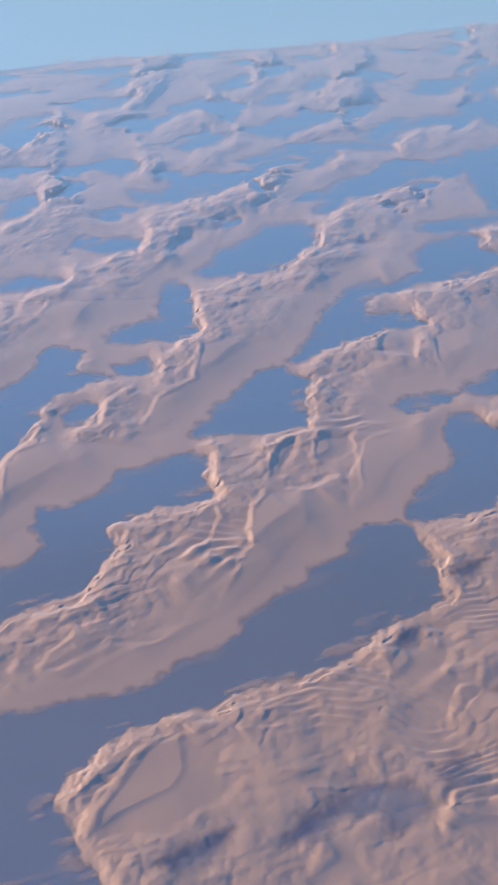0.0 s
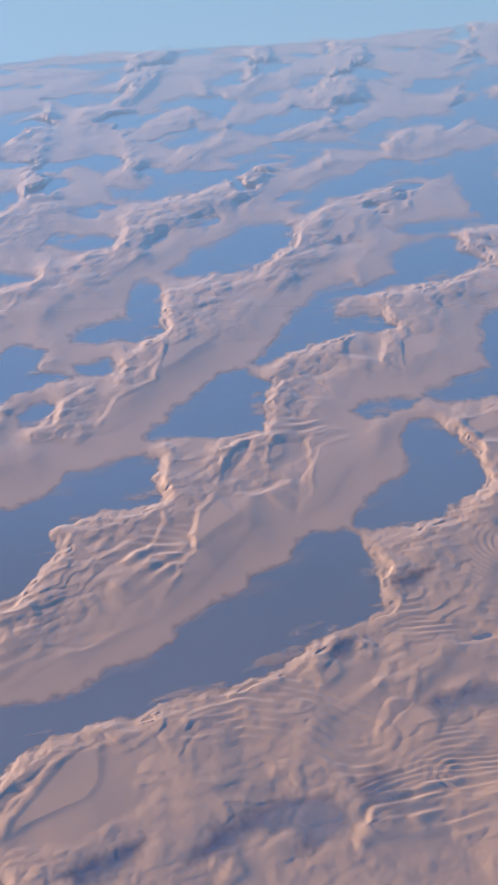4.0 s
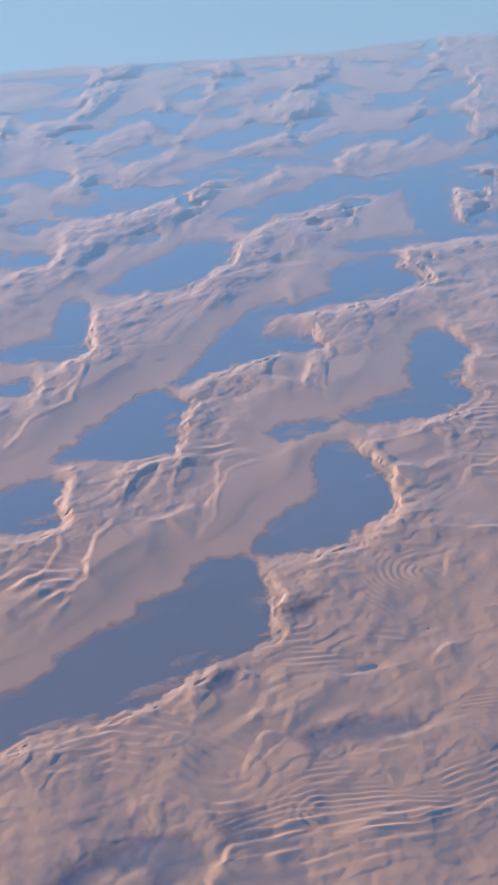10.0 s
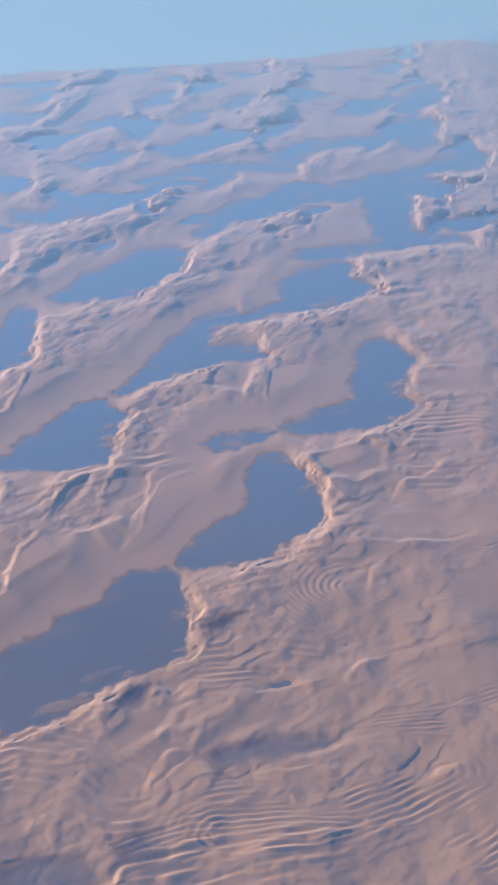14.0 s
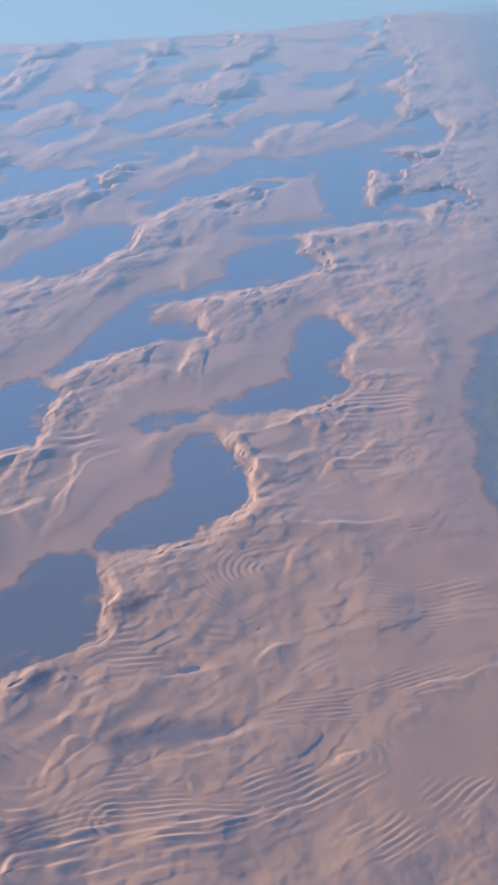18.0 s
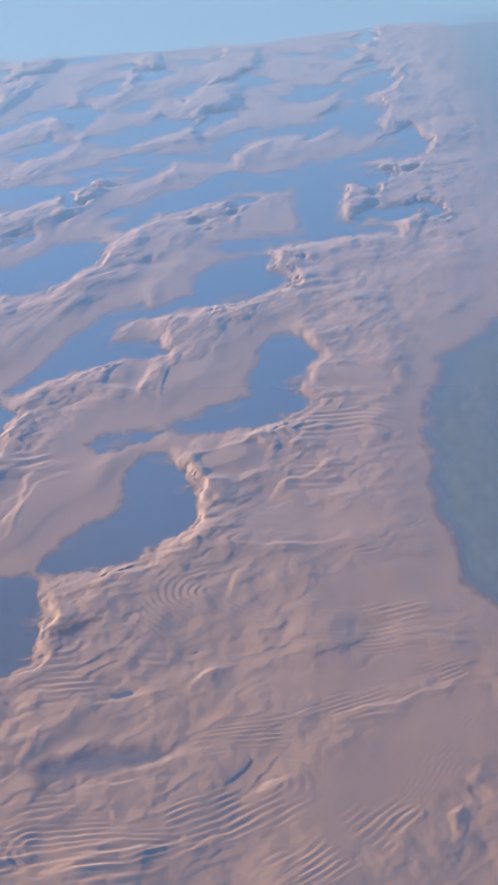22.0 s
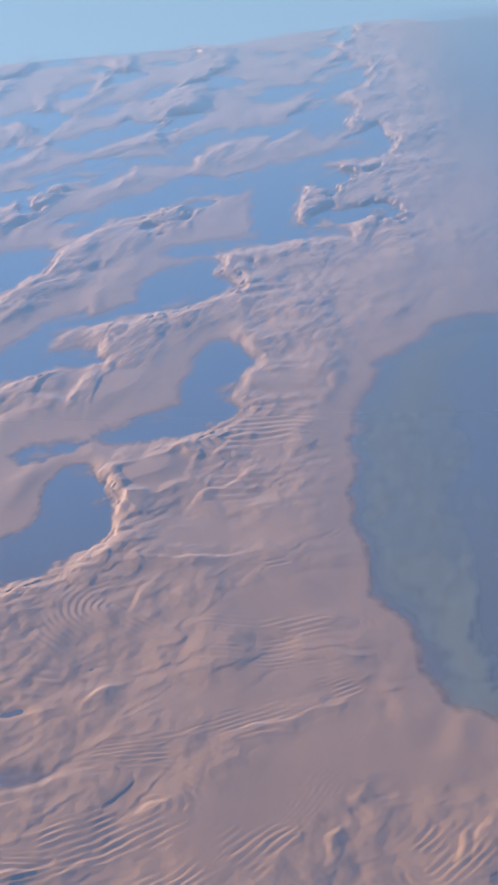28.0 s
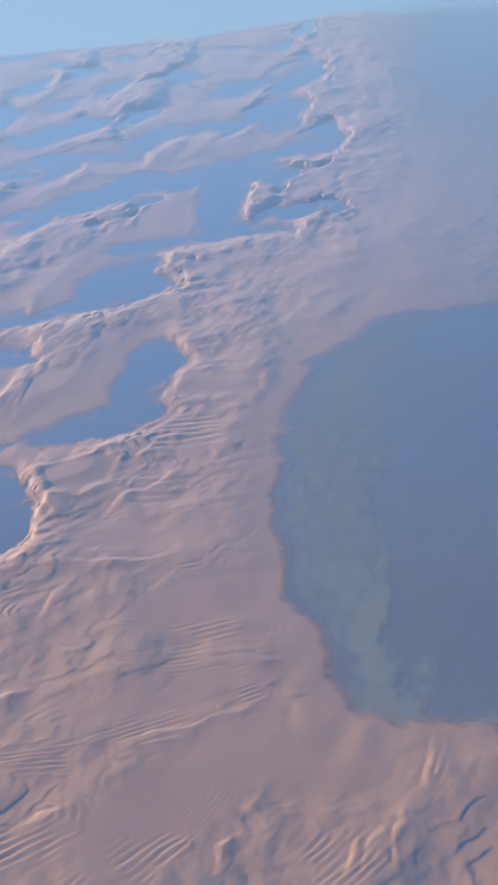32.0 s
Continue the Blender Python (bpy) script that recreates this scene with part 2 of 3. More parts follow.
gap((-70, 1729), (-79, 1694), (-98, 1668), (-129, 1643), (-161, 1638), (-165, 1606), (-150, 1567), (-161, 1537), (-177, 1514), (-212, 1499), (-202, 1400), (-165, 1424), (-143, 1439), (-114, 1454), (-98, 1486), (-81, 1520), (-70, 1550), (-83, 1588), (-71, 1613), (-52, 1618), (-14, 1642), (19, 1654), (35, 1666), (30, 1716), (31, 1760), (8, 1769), (-26, 1756), (-53, 1735))
gap((158, 2601), (127, 2547), (101, 2495), (73, 2483), (63, 2432), (35, 2396), (57, 2370), (96, 2380), (140, 2389), (163, 2393), (193, 2449), (225, 2500), (234, 2582), (215, 2612), (182, 2606))
gap((260, 2309), (236, 2241), (212, 2210), (198, 2147), (182, 2097), (150, 2040), (166, 2039), (200, 2076), (225, 2094), (260, 2122), (304, 2150), (344, 2148), (362, 2163), (343, 2201), (320, 2209), (285, 2198), (271, 2217), (284, 2261), (325, 2316), (292, 2330))
gap((501, 2531), (466, 2544), (438, 2519), (411, 2494), (384, 2444), (383, 2373), (349, 2333), (324, 2317), (308, 2340), (275, 2325), (260, 2275), (284, 2281), (325, 2285), (366, 2317), (408, 2328), (458, 2350), (494, 2384), (530, 2419), (523, 2443), (489, 2468))
gap((500, 2210), (482, 2170), (480, 2121), (469, 2066), (475, 2021), (444, 1995), (414, 1970), (385, 1954), (371, 1937), (406, 1921), (441, 1921), (484, 1936), (530, 1969), (551, 2003), (538, 2029), (536, 2056), (547, 2102), (563, 2149), (547, 2189), (525, 2220))
gap((280, 1890), (290, 1910), (328, 1920), (363, 1926), (356, 1905), (321, 1890), (294, 1874))
gap((252, 1600), (269, 1640), (295, 1690), (327, 1716), (331, 1764), (332, 1821), (342, 1854), (373, 1862), (387, 1843), (396, 1799), (412, 1780), (415, 1716), (409, 1677), (380, 1645), (349, 1615), (313, 1597), (283, 1592))
gap((646, 2989), (596, 2978), (567, 2933), (539, 2889), (539, 2799), (542, 2728), (554, 2672), (560, 2632), (515, 2623), (471, 2614), (427, 2592), (403, 2569), (448, 2558), (483, 2562), (517, 2584), (561, 2606), (605, 2615), (659, 2636), (704, 2645), (650, 2663), (622, 2679), (612, 2721), (619, 2806), (628, 2880), (677, 2953), (687, 2985))
gap((430, 2899), (373, 2874), (317, 2850), (283, 2809), (271, 2753), (318, 2762), (369, 2815), (415, 2840), (463, 2851), (512, 2852), (539, 2889), (507, 2939))
gap((77, 2788), (-11, 2788), (-72, 2804), (-65, 2759), (11, 2767), (85, 2803), (106, 2850), (69, 2882), (20, 2866))
gap((296, 2807), (350, 2836), (424, 2848), (446, 2863), (397, 2800), (351, 2754), (310, 2741), (285, 2696), (263, 2668), (245, 2684), (267, 2760))
gap((215, 3260), (184, 3201), (165, 3151), (208, 3143), (261, 3200), (316, 3239), (349, 3279), (293, 3292), (248, 3272))
gap((9, 3082), (57, 3137), (120, 3163), (92, 3107), (33, 3053))
gap((192, 3030), (265, 3043), (339, 3042), (423, 3031), (423, 3059), (349, 3078), (254, 3065))
gap((458, 3159), (514, 3197), (593, 3216), (629, 3256), (584, 3256), (505, 3237))
gap((660, 3505), (703, 3585), (765, 3594), (747, 3537), (693, 3468))
gap((647, 3338), (710, 3401), (729, 3358), (703, 3275), (714, 3215), (666, 3168), (637, 3216))
gap((-145, 3538), (-118, 3619), (-83, 3638), (-98, 3551))
gap((121, 3516), (129, 3592), (177, 3625), (157, 3525))
gap((290, 3491), (307, 3566), (355, 3594), (331, 3504))
gap((-3, 3312), (4, 3366), (68, 3431), (55, 3366))
gap((627, 3814), (665, 3896), (697, 3879), (671, 3798))
gap((510, 2878), (574, 2936), (650, 2997), (730, 3056), (769, 3118), (725, 3115), (633, 3043), (568, 3001), (523, 2943))
gap((643, 3333), (687, 3389), (721, 3364), (698, 3287), (687, 3212), (655, 3197), (633, 3237))
gap((682, 3069), (718, 3117), (771, 3147), (792, 3127), (779, 3058), (728, 3040))
gap((676, 3586), (712, 3651), (761, 3678), (747, 3600), (699, 3560))
gap((187, 3380), (213, 3448), (264, 3463), (243, 3390))
gap((526, 3438), (571, 3497), (629, 3511), (596, 3438))
gap((450, 3195), (534, 3249), (621, 3285), (579, 3221), (505, 3185))
gap((-293, 2667), (-281, 2751), (-245, 2796), (-232, 2747), (-256, 2682))
gap((-202, 3391), (-133, 3441), (-73, 3459), (-107, 3371), (-177, 3349))
gap((-341, 3230), (-301, 3298), (-245, 3324), (-286, 3242))
gap((-5, 2828), (56, 2873), (118, 2886), (126, 2835), (74, 2790), (4, 2747), (-45, 2741))
gap((186, 3151), (248, 3237), (332, 3282), (291, 3213), (229, 3132))
gap((376, 3110), (422, 3162), (454, 3136), (422, 3079))
gap((245, 2926), (274, 3010), (321, 3052), (290, 2958))
gap((-144, 2522), (-100, 2557), (-54, 2548), (-62, 2506), (-116, 2493))
gap((-268, 2367), (-217, 2388), (-173, 2373), (-214, 2335), (-265, 2332))
gap((-124, 2938), (-78, 2988), (-57, 2961), (-93, 2901))
gap((122, 2974), (177, 3006), (255, 3049), (230, 3002), (163, 2953))
dip((288, 1259), (310, 1280), (337, 1288), (369, 1294), (405, 1292), (414, 1281), (387, 1268), (355, 1258), (329, 1250), (303, 1246))
dip((71, 1056), (91, 1091), (123, 1101), (145, 1129), (173, 1133), (204, 1126), (215, 1103), (204, 1089), (192, 1073), (170, 1063), (151, 1087), (124, 1080), (103, 1055))
dip((-27, 1035), (-4, 1057), (20, 1070), (41, 1077), (29, 1055), (10, 1036), (-9, 1027))
dip((220, 1149), (235, 1164), (254, 1156), (244, 1142), (258, 1127), (248, 1113), (225, 1124))
dip((282, 1469), (300, 1496), (330, 1501), (317, 1479), (295, 1453))
dip((205, 1335), (221, 1370), (242, 1379), (234, 1344), (216, 1333))
sea((1158, 2379), (955, 2289), (858, 2266), (809, 2230), (768, 2167), (730, 2133), (713, 2031), (698, 1907), (694, 1795), (701, 1693), (706, 1601), (723, 1542), (744, 1497), (769, 1448), (783, 1403), (807, 1383), (835, 1406), (870, 1396), (974, 1346))
deep((1158, 2379), (952, 2259), (879, 2235), (836, 2162), (823, 2024), (809, 1901), (806, 1789), (809, 1689), (808, 1586), (808, 1504), (813, 1429), (835, 1414), (870, 1400), (975, 1355))
slab((99, 1697), (106, 1755), (119, 1792), (148, 1811), (148, 1768), (131, 1724), (119, 1696))
slab((156, 1745), (160, 1805), (177, 1820), (215, 1818), (213, 1763), (196, 1735), (175, 1729))
slab((208, 1690), (213, 1763), (224, 1801), (270, 1830), (317, 1860), (353, 1858), (329, 1756), (315, 1713), (278, 1686), (250, 1626), (208, 1602), (185, 1623))
slab((72, 1553), (77, 1630), (98, 1669), (157, 1673), (180, 1637), (180, 1572), (168, 1517), (135, 1490), (102, 1452), (59, 1406), (41, 1386), (1, 1338), (-43, 1283), (-106, 1264), (-142, 1262), (-175, 1282), (-124, 1316), (-71, 1342), (-15, 1379), (31, 1418), (51, 1483))
slab((-73, 1127), (-57, 1165), (-32, 1204), (-1, 1215), (33, 1184), (31, 1128), (1, 1078), (-41, 1063), (-74, 1068), (-88, 1076))
slab((192, 1317), (208, 1355), (240, 1343), (267, 1372), (264, 1322), (247, 1285), (218, 1268), (192, 1279))
slab((98, 1045), (113, 1063), (141, 1059), (148, 1003), (90, 1006))
slab((208, 1079), (220, 1092), (257, 1102), (295, 1112), (287, 1053), (210, 1054))
slab((283, 1288), (287, 1322), (318, 1344), (355, 1349), (365, 1322), (334, 1296), (299, 1267), (274, 1263), (242, 1220))
slab((349, 2031), (357, 2122), (377, 2151), (450, 2141), (454, 2048), (437, 2004), (400, 1979), (356, 1954))
slab((270, 2067), (288, 2123), (310, 2152), (345, 2151), (334, 2067), (327, 2031), (282, 2049))
slab((441, 2597), (436, 2739), (478, 2830), (528, 2845), (534, 2709), (543, 2624), (468, 2597))
slab((404, 1851), (440, 1881), (483, 1904), (502, 1881), (498, 1820), (463, 1791), (423, 1792))
slab((552, 2111), (573, 2130), (618, 2120), (669, 2101), (670, 2046), (608, 2029), (550, 2038), (536, 2051))
slab((-203, 2226), (-186, 2292), (-135, 2288), (-68, 2295), (-26, 2304), (-26, 2214), (-91, 2186), (-129, 2137), (-170, 2160))
slab((-216, 1760), (-192, 1804), (-152, 1833), (-13, 1793), (-74, 1737), (-86, 1695), (-130, 1649), (-204, 1621))
slab((29, 2106), (85, 2123), (182, 2137), (178, 2097), (135, 2041), (62, 1936), (23, 1838), (-13, 1808), (-61, 1811), (-26, 1941), (19, 1992))
plain((474, 1726), (576, 1723), (678, 1734), (636, 1684), (549, 1661), (469, 1675))
plain((535, 1558), (595, 1601), (667, 1611), (673, 1544), (597, 1513), (546, 1515))
plain((500, 1398), (543, 1411), (587, 1424), (654, 1452), (674, 1432), (617, 1387), (563, 1361), (511, 1366))
plain((520, 1217), (560, 1269), (614, 1343), (697, 1394), (702, 1307), (655, 1230), (604, 1194), (556, 1146), (529, 1174))
plain((684, 1354), (765, 1361), (815, 1359), (801, 1303), (760, 1259), (712, 1260), (674, 1276))
plain((982, 2557), (845, 2594), (755, 2527), (702, 2415), (750, 2325), (831, 2340), (960, 2351))
plain((1137, 3788), (1018, 3858), (944, 3357), (876, 3135), (843, 2904), (780, 2762), (812, 2649), (900, 2615), (1008, 2631))
ripples(17, 13.8, 1.0, (516, 1654), (589, 1640), (665, 1663), (686, 1688))
ripples(62, 13.4, 1.0, (438, 1551), (512, 1496), (590, 1485), (678, 1515))
ripples(19, 10.8, 1.2, (451, 1302), (527, 1318), (592, 1356), (682, 1405))
ripples(41, 13.7, 1.3, (312, 1159), (381, 1166), (451, 1201), (505, 1238))
ripples(19, 13.7, 1.2, (343, 1247), (391, 1270), (451, 1286))
ripples(22, 12.3, 1.2, (519, 1117), (567, 1157), (619, 1214), (649, 1267))
ripples(21, 7.9, 1.0, (697, 1730), (702, 1646), (718, 1558), (739, 1487), (757, 1404))
ripples(11, 8.4, 1.2, (574, 1179), (618, 1219), (650, 1276), (684, 1330))
ripples(26, 12.5, 1.1, (728, 1158), (767, 1216), (804, 1280), (830, 1359))
ripples(44, 21.2, 1.3, (57, 1242), (121, 1265), (183, 1243), (221, 1215))
ripples(94, 23.5, 1.2, (541, 1928), (613, 1944), (661, 1927))
ripples(53, 37.1, 1.7, (-125, 1326), (-55, 1371), (2, 1420), (58, 1506))
ripples(37, 29.7, 1.4, (-76, 1562), (-14, 1571), (48, 1555))
ripples(58, 32.0, 1.2, (191, 1893), (245, 1924), (306, 1886))
ripples(25, 17.7, 1.2, (290, 1406), (335, 1416), (402, 1405))
ripples(23, 12.1, 1.2, (216, 1142), (279, 1171), (348, 1178), (421, 1177))
ripples(27, 25.5, 1.8, (238, 1099), (315, 1126), (393, 1147))
fold((111, 1726), (112, 1781), (123, 1802), (146, 1809))
fold((162, 1732), (161, 1788), (168, 1824), (208, 1846))
fold((193, 1610), (195, 1672), (213, 1752), (213, 1809), (236, 1838), (304, 1865))
fold((72, 1530), (75, 1599), (88, 1642), (130, 1660), (215, 1718))
fold((185, 1329), (186, 1356), (195, 1374), (233, 1380))
fold((188, 1269), (187, 1309), (204, 1326), (230, 1332), (238, 1357), (240, 1383), (254, 1387))
fold((239, 1205), (245, 1238), (259, 1266), (284, 1271))
fold((298, 1346), (308, 1360), (346, 1366), (395, 1384), (417, 1397))
fold((421, 1372), (428, 1393), (440, 1416), (469, 1432))
fold((290, 1483), (307, 1493), (330, 1510), (351, 1506))
fold((295, 1526), (307, 1539), (330, 1550))
fold((219, 1118), (265, 1123), (311, 1130), (357, 1140), (405, 1153), (434, 1168))
fold((329, 1145), (386, 1154), (454, 1182))
fold((350, 1256), (390, 1269), (432, 1285))
fold((355, 1615), (393, 1645), (432, 1683))
fold((430, 1642), (493, 1650), (542, 1644), (594, 1662))
fold((448, 1527), (463, 1581), (484, 1613))
fold((501, 1749), (518, 1791), (547, 1813))
fold((442, 1867), (473, 1913), (516, 1921), (548, 1962))
fold((-2, 1548), (22, 1541), (40, 1606), (39, 1670))
fold((52, 1524), (77, 1526), (73, 1578), (80, 1632), (116, 1654))
fold((-52, 1579), (-14, 1614), (38, 1646))
fold((-184, 1376), (-152, 1407), (-102, 1434), (-74, 1488), (-57, 1513))
fold((-145, 1297), (-142, 1336), (-111, 1382), (-73, 1417), (-50, 1455))
fold((-77, 1360), (-38, 1360), (2, 1398), (26, 1407))
fold((-115, 1143), (-91, 1166), (-73, 1198), (-27, 1220))
fold((-93, 1094), (-80, 1131), (-52, 1176), (-17, 1210))
fold((191, 1268), (186, 1315), (205, 1374), (234, 1379))
fold((210, 1287), (246, 1311), (262, 1370))
fold((238, 1195), (256, 1239), (287, 1264))
fold((92, 1030), (92, 1059), (123, 1071))
fold((207, 1058), (214, 1088), (238, 1101), (264, 1113))
fold((-167, 1834), (-184, 1883), (-159, 1941), (-101, 1964))
fold((-119, 1879), (-92, 1920), (-56, 1997))
fold((-11, 2012), (24, 2048), (29, 2126))
fold((101, 1726), (111, 1785), (148, 1811))
fold((158, 1722), (161, 1797), (191, 1819))
fold((332, 2126), (326, 2050), (336, 1996))
fold((357, 2126), (367, 2049), (355, 1992))
fold((285, 2209), (307, 2247), (342, 2290), (381, 2304))
fold((498, 2204), (539, 2267), (575, 2289))
fold((253, 2089), (270, 2128), (303, 2157))
fold((411, 2647), (448, 2749), (491, 2794))
fold((536, 2038), (544, 2090), (590, 2125), (627, 2124))
fold((513, 1775), (552, 1816), (580, 1861))
fold((513, 1863), (541, 1923), (584, 1953))
fold((426, 2289), (466, 2319), (515, 2395))
fold((536, 1331), (583, 1347), (615, 1358), (703, 1399))
fold((541, 1318), (583, 1333), (625, 1347), (701, 1383))
fold((467, 1217), (496, 1232), (520, 1262))
fold((396, 1141), (436, 1161), (473, 1178))
fold((331, 1234), (364, 1245), (421, 1267))
fold((470, 1212), (494, 1239), (521, 1253))
fold((551, 1324), (590, 1347), (649, 1376), (700, 1415))
fold((765, 1150), (771, 1194), (791, 1235))
fold((788, 1155), (790, 1207), (806, 1249))
fold((743, 1156), (757, 1181), (767, 1215))
fold((815, 1249), (828, 1300), (836, 1347))
fold((825, 1263), (838, 1308), (843, 1347))
fold((650, 1153), (652, 1197), (679, 1224))
fold((669, 1238), (683, 1267))
fold((546, 1167), (575, 1186), (611, 1205))


# ---- the cloud sheet: rows from near to far, columns fanned out ----
ROWS, COLS = 880, 1000
near_y, far_y = 960.0, 4300.0
inv = np.linspace(1 / near_y, 1 / far_y, ROWS)[:, None]
Y = (1 / inv) * np.ones((1, COLS))
reach = (Y - near_y) / (far_y - near_y)
left, right = -220 - 340 * reach, 900 + 330 * reach
X = left + (right - left) * np.linspace(0, 1, COLS)[None, :]

sx, sy = math.cos(radians(SUN_BEARING)), math.sin(radians(SUN_BEARING))


def slopes(f):
    fx = np.gradient(f, axis=1) / np.gradient(X, axis=1)
    fy = (np.gradient(f, axis=0) - fx * np.gradient(X, axis=0)) / np.gradient(Y, axis=0)
    return fx, fy


def facing(f):
    """1 where the edge of a gap looks at the sun, -1 where it lies on the lee side."""
    gx, gy = slopes(f)
    return -(gx * sx + gy * sy) / (np.hypot(gx, gy) + 1e-6)


distance = step01((Y - 1300) / 1900)


def outline_distance(px, py, outlines, reach=130.0):
    """Signed distance to the outlines, above zero outside, with y drawn in."""
    total = np.full(X.shape, reach)
    for outline in outlines:
        xs, ys = [p[0] for p in outline], [p[1] for p in outline]
        k = 0.55 - 0.2 * float(step01((sum(ys) / len(ys) - 1300) / 1900))
        inside = (X > min(xs) - reach) & (X < max(xs) + reach) & (Y > min(ys) - reach / k) & (Y < max(ys) + reach / k)
        ux, uy = px[inside], py[inside]
        if not ux.size:
            continue
        best, odd = np.full(ux.shape, 1e9), np.zeros(ux.shape, bool)
        for (ax, ay), (bx, by) in zip(outline, outline[1:] + outline[:1]):
            dx, dy = bx - ax, (by - ay) * k
            qx, qy = ux - ax, (uy - ay) * k
            s = np.clip((qx * dx + qy * dy) / (dx * dx + dy * dy + 1e-6), 0, 1)
            best = np.minimum(best, np.hypot(qx - s * dx, qy - s * dy))
            if ay != by:
                odd ^= ((ay > uy) != (by > uy)) & (ux < ax + (uy - ay) * (bx - ax) / (by - ay))
        total[inside] = np.minimum(total[inside], np.where(odd, -best, best))
    return total


def spread(f, r):
    """Evens a field out over r cells either way."""
    for axis in (0, 1, 0, 1):
        pad = [(r + 1, r) if a == axis else (0, 0) for a in (0, 1)]
        total = np.cumsum(np.pad(f, pad, mode="edge"), axis=axis)
        n = f.shape[axis]
        f = (np.take(total, range(2 * r + 1, 2 * r + 1 + n), axis=axis) - np.take(total, range(n), axis=axis)) / (2 * r + 1)
    return f


wx = X + 5 * fractal(X, Y, 48, 4, 3)
wy = Y + 9 * fractal(X, Y, 48, 4, 9)
open_gap = outline_distance(wx, wy, GAPS)
hollow = outline_distance(wx, wy, DIPS)
water = outline_distance(X + 11 * fractal(X, Y, 70, 5, 11), Y + 22 * fractal(X, Y, 70, 5, 13), SEA)
plate = -outline_distance(X + 3 * fractal(X, Y, 40, 3, 23), Y + 6 * fractal(X, Y, 40, 3, 29), SLABS)
level = -outline_distance(wx, wy, PLAINS)
smooth = np.maximum(step01((plate + 2) / 12), step01((level + 14 + 30 * distance) / (28 + 90 * distance)))
clear_of = np.minimum(open_gap, water)
sunny = spread(step01(facing(spread(clear_of, 3)) * 0.9 + 0.35), 7)
near_end = step01(1 - water / 110) * step01((1500 - Y) / 130) * step01((X - 720) / 70)      # the sheet thins out towards the water
sunny = sunny * (1 - 0.9 * near_end)
# crowded heads along the sunlit shores, finer tearing on the lee
heads_x, heads_y = X + 6 * fractal(X, Y, 40, 3, 5), 0.6 * Y + 6 * fractal(X, Y, 40, 3, 6)
knobs = domes(heads_x, heads_y, 20, 111) - 0.72 + 0.55 * (domes(heads_x, heads_y, 9, 113) - 0.72)
clear_of = clear_of + sunny * 4.0 * knobs * (1 - smooth) + (2.2 + 2.0 * distance) * fractal(X, Y * 0.6, 14, 4, 67) + distance * (2.5 * fractal(X, Y * 0.5, 45, 3, 63) + 5 * (domes(heads_x, heads_y, 46, 65) - 0.74) + 5 * (domes(heads_x, heads_y, 22, 69) - 0.74))
# many small breaks between the far bands
streak = fractal(X * 0.62 + Y * 0.05, Y * 0.6 - X * 0.24, 88, 5, 41, 0.55)
streaky = step01((Y - 1950) / 900) * step01((905 - 0.05 * (Y - 2400) - X) / 120)
clear_of = np.minimum(clear_of, 34 - 100 * np.clip(streak - 0.04, 0, 1) * streaky + 90 * (1 - streaky) + 12 * smooth)
torn = fractal(X * 0.6 - Y * 0.12, Y * 0.7 - X * 0.2, 34, 4, 45, 0.6)
near_gap = step01(1 - np.abs(open_gap - 6) / 34) * (0.4 + 0.6 * sunny) * (1 - smooth) * step01((Y - 1050) / 200)
clear_of = np.minimum(clear_of, np.maximum(16 - 65 * np.clip(torn - 0.12, 0, 1) * near_gap, 4.0) + 60 * (1 - near_gap))
RIM_X, RIM_Y = [-385, -234, 96, 412, 558, 765, 905, 950, 1100], [3742, 3817, 3900, 3964, 4033, 4165, 4150, 4160, 4190]
rim_y = np.interp(X, RIM_X, RIM_Y)
clear_of = np.minimum(clear_of, (rim_y + 55 * fractal(X, Y * 0.4, 90, 4, 77) - Y) * 0.3)

shelf_side = step01(1 - water / 40)
lee_gap = clear_of * sunny + spread(np.clip(clear_of, -60, 150), 3) * (1 - sunny)
thickness = step01((clear_of + 2 + 3 * distance) / (5 + 6 * (1 - sunny) + 11 * distance + shelf_side * (12 + 40 * step01((1480 - Y) / 120))) * (1 - 0.68 * near_end))
# hollows are thinned: blue showing through stands in for soft shade
thickness = thickness * (1 - 0.7 * step01((8 - hollow - 5 * knobs) / 14))
body = step01((lee_gap + 3) / (22 + 75 * (1 - sunny)))
soft_gap = spread(np.clip(clear_of, -20, 150), 6)
edge = np.exp(-((soft_gap - 8) / 14) ** 2) * sunny
shore = step01(1 - (soft_gap - 8) / 75) * sunny
calm = (1 - 0.93 * smooth) * (1 - 0.75 * near_end)
patch = step01(0.5 + 1.2 * fractal(X, Y, 130, 2, 90))
fade = 1 - 0.35 * distance


# ---- relief ----
DRIFT_WAY = (math.cos(radians(116)), math.sin(radians(116)))


def drift(length, wander, size, seed, steep=0.22):
    """Drifts with a long slope towards the sun and a short steep lee side, wandering across the plan."""
    along = -(X * DRIFT_WAY[0] + Y * DRIFT_WAY[1] * 0.8) / length + wander * fractal(X, Y, size, 4, seed, 0.5)
    part = along - np.floor(along)
    return np.where(part < 1 - steep, step01(part / (1 - steep)), step01((1 - part) / steep))


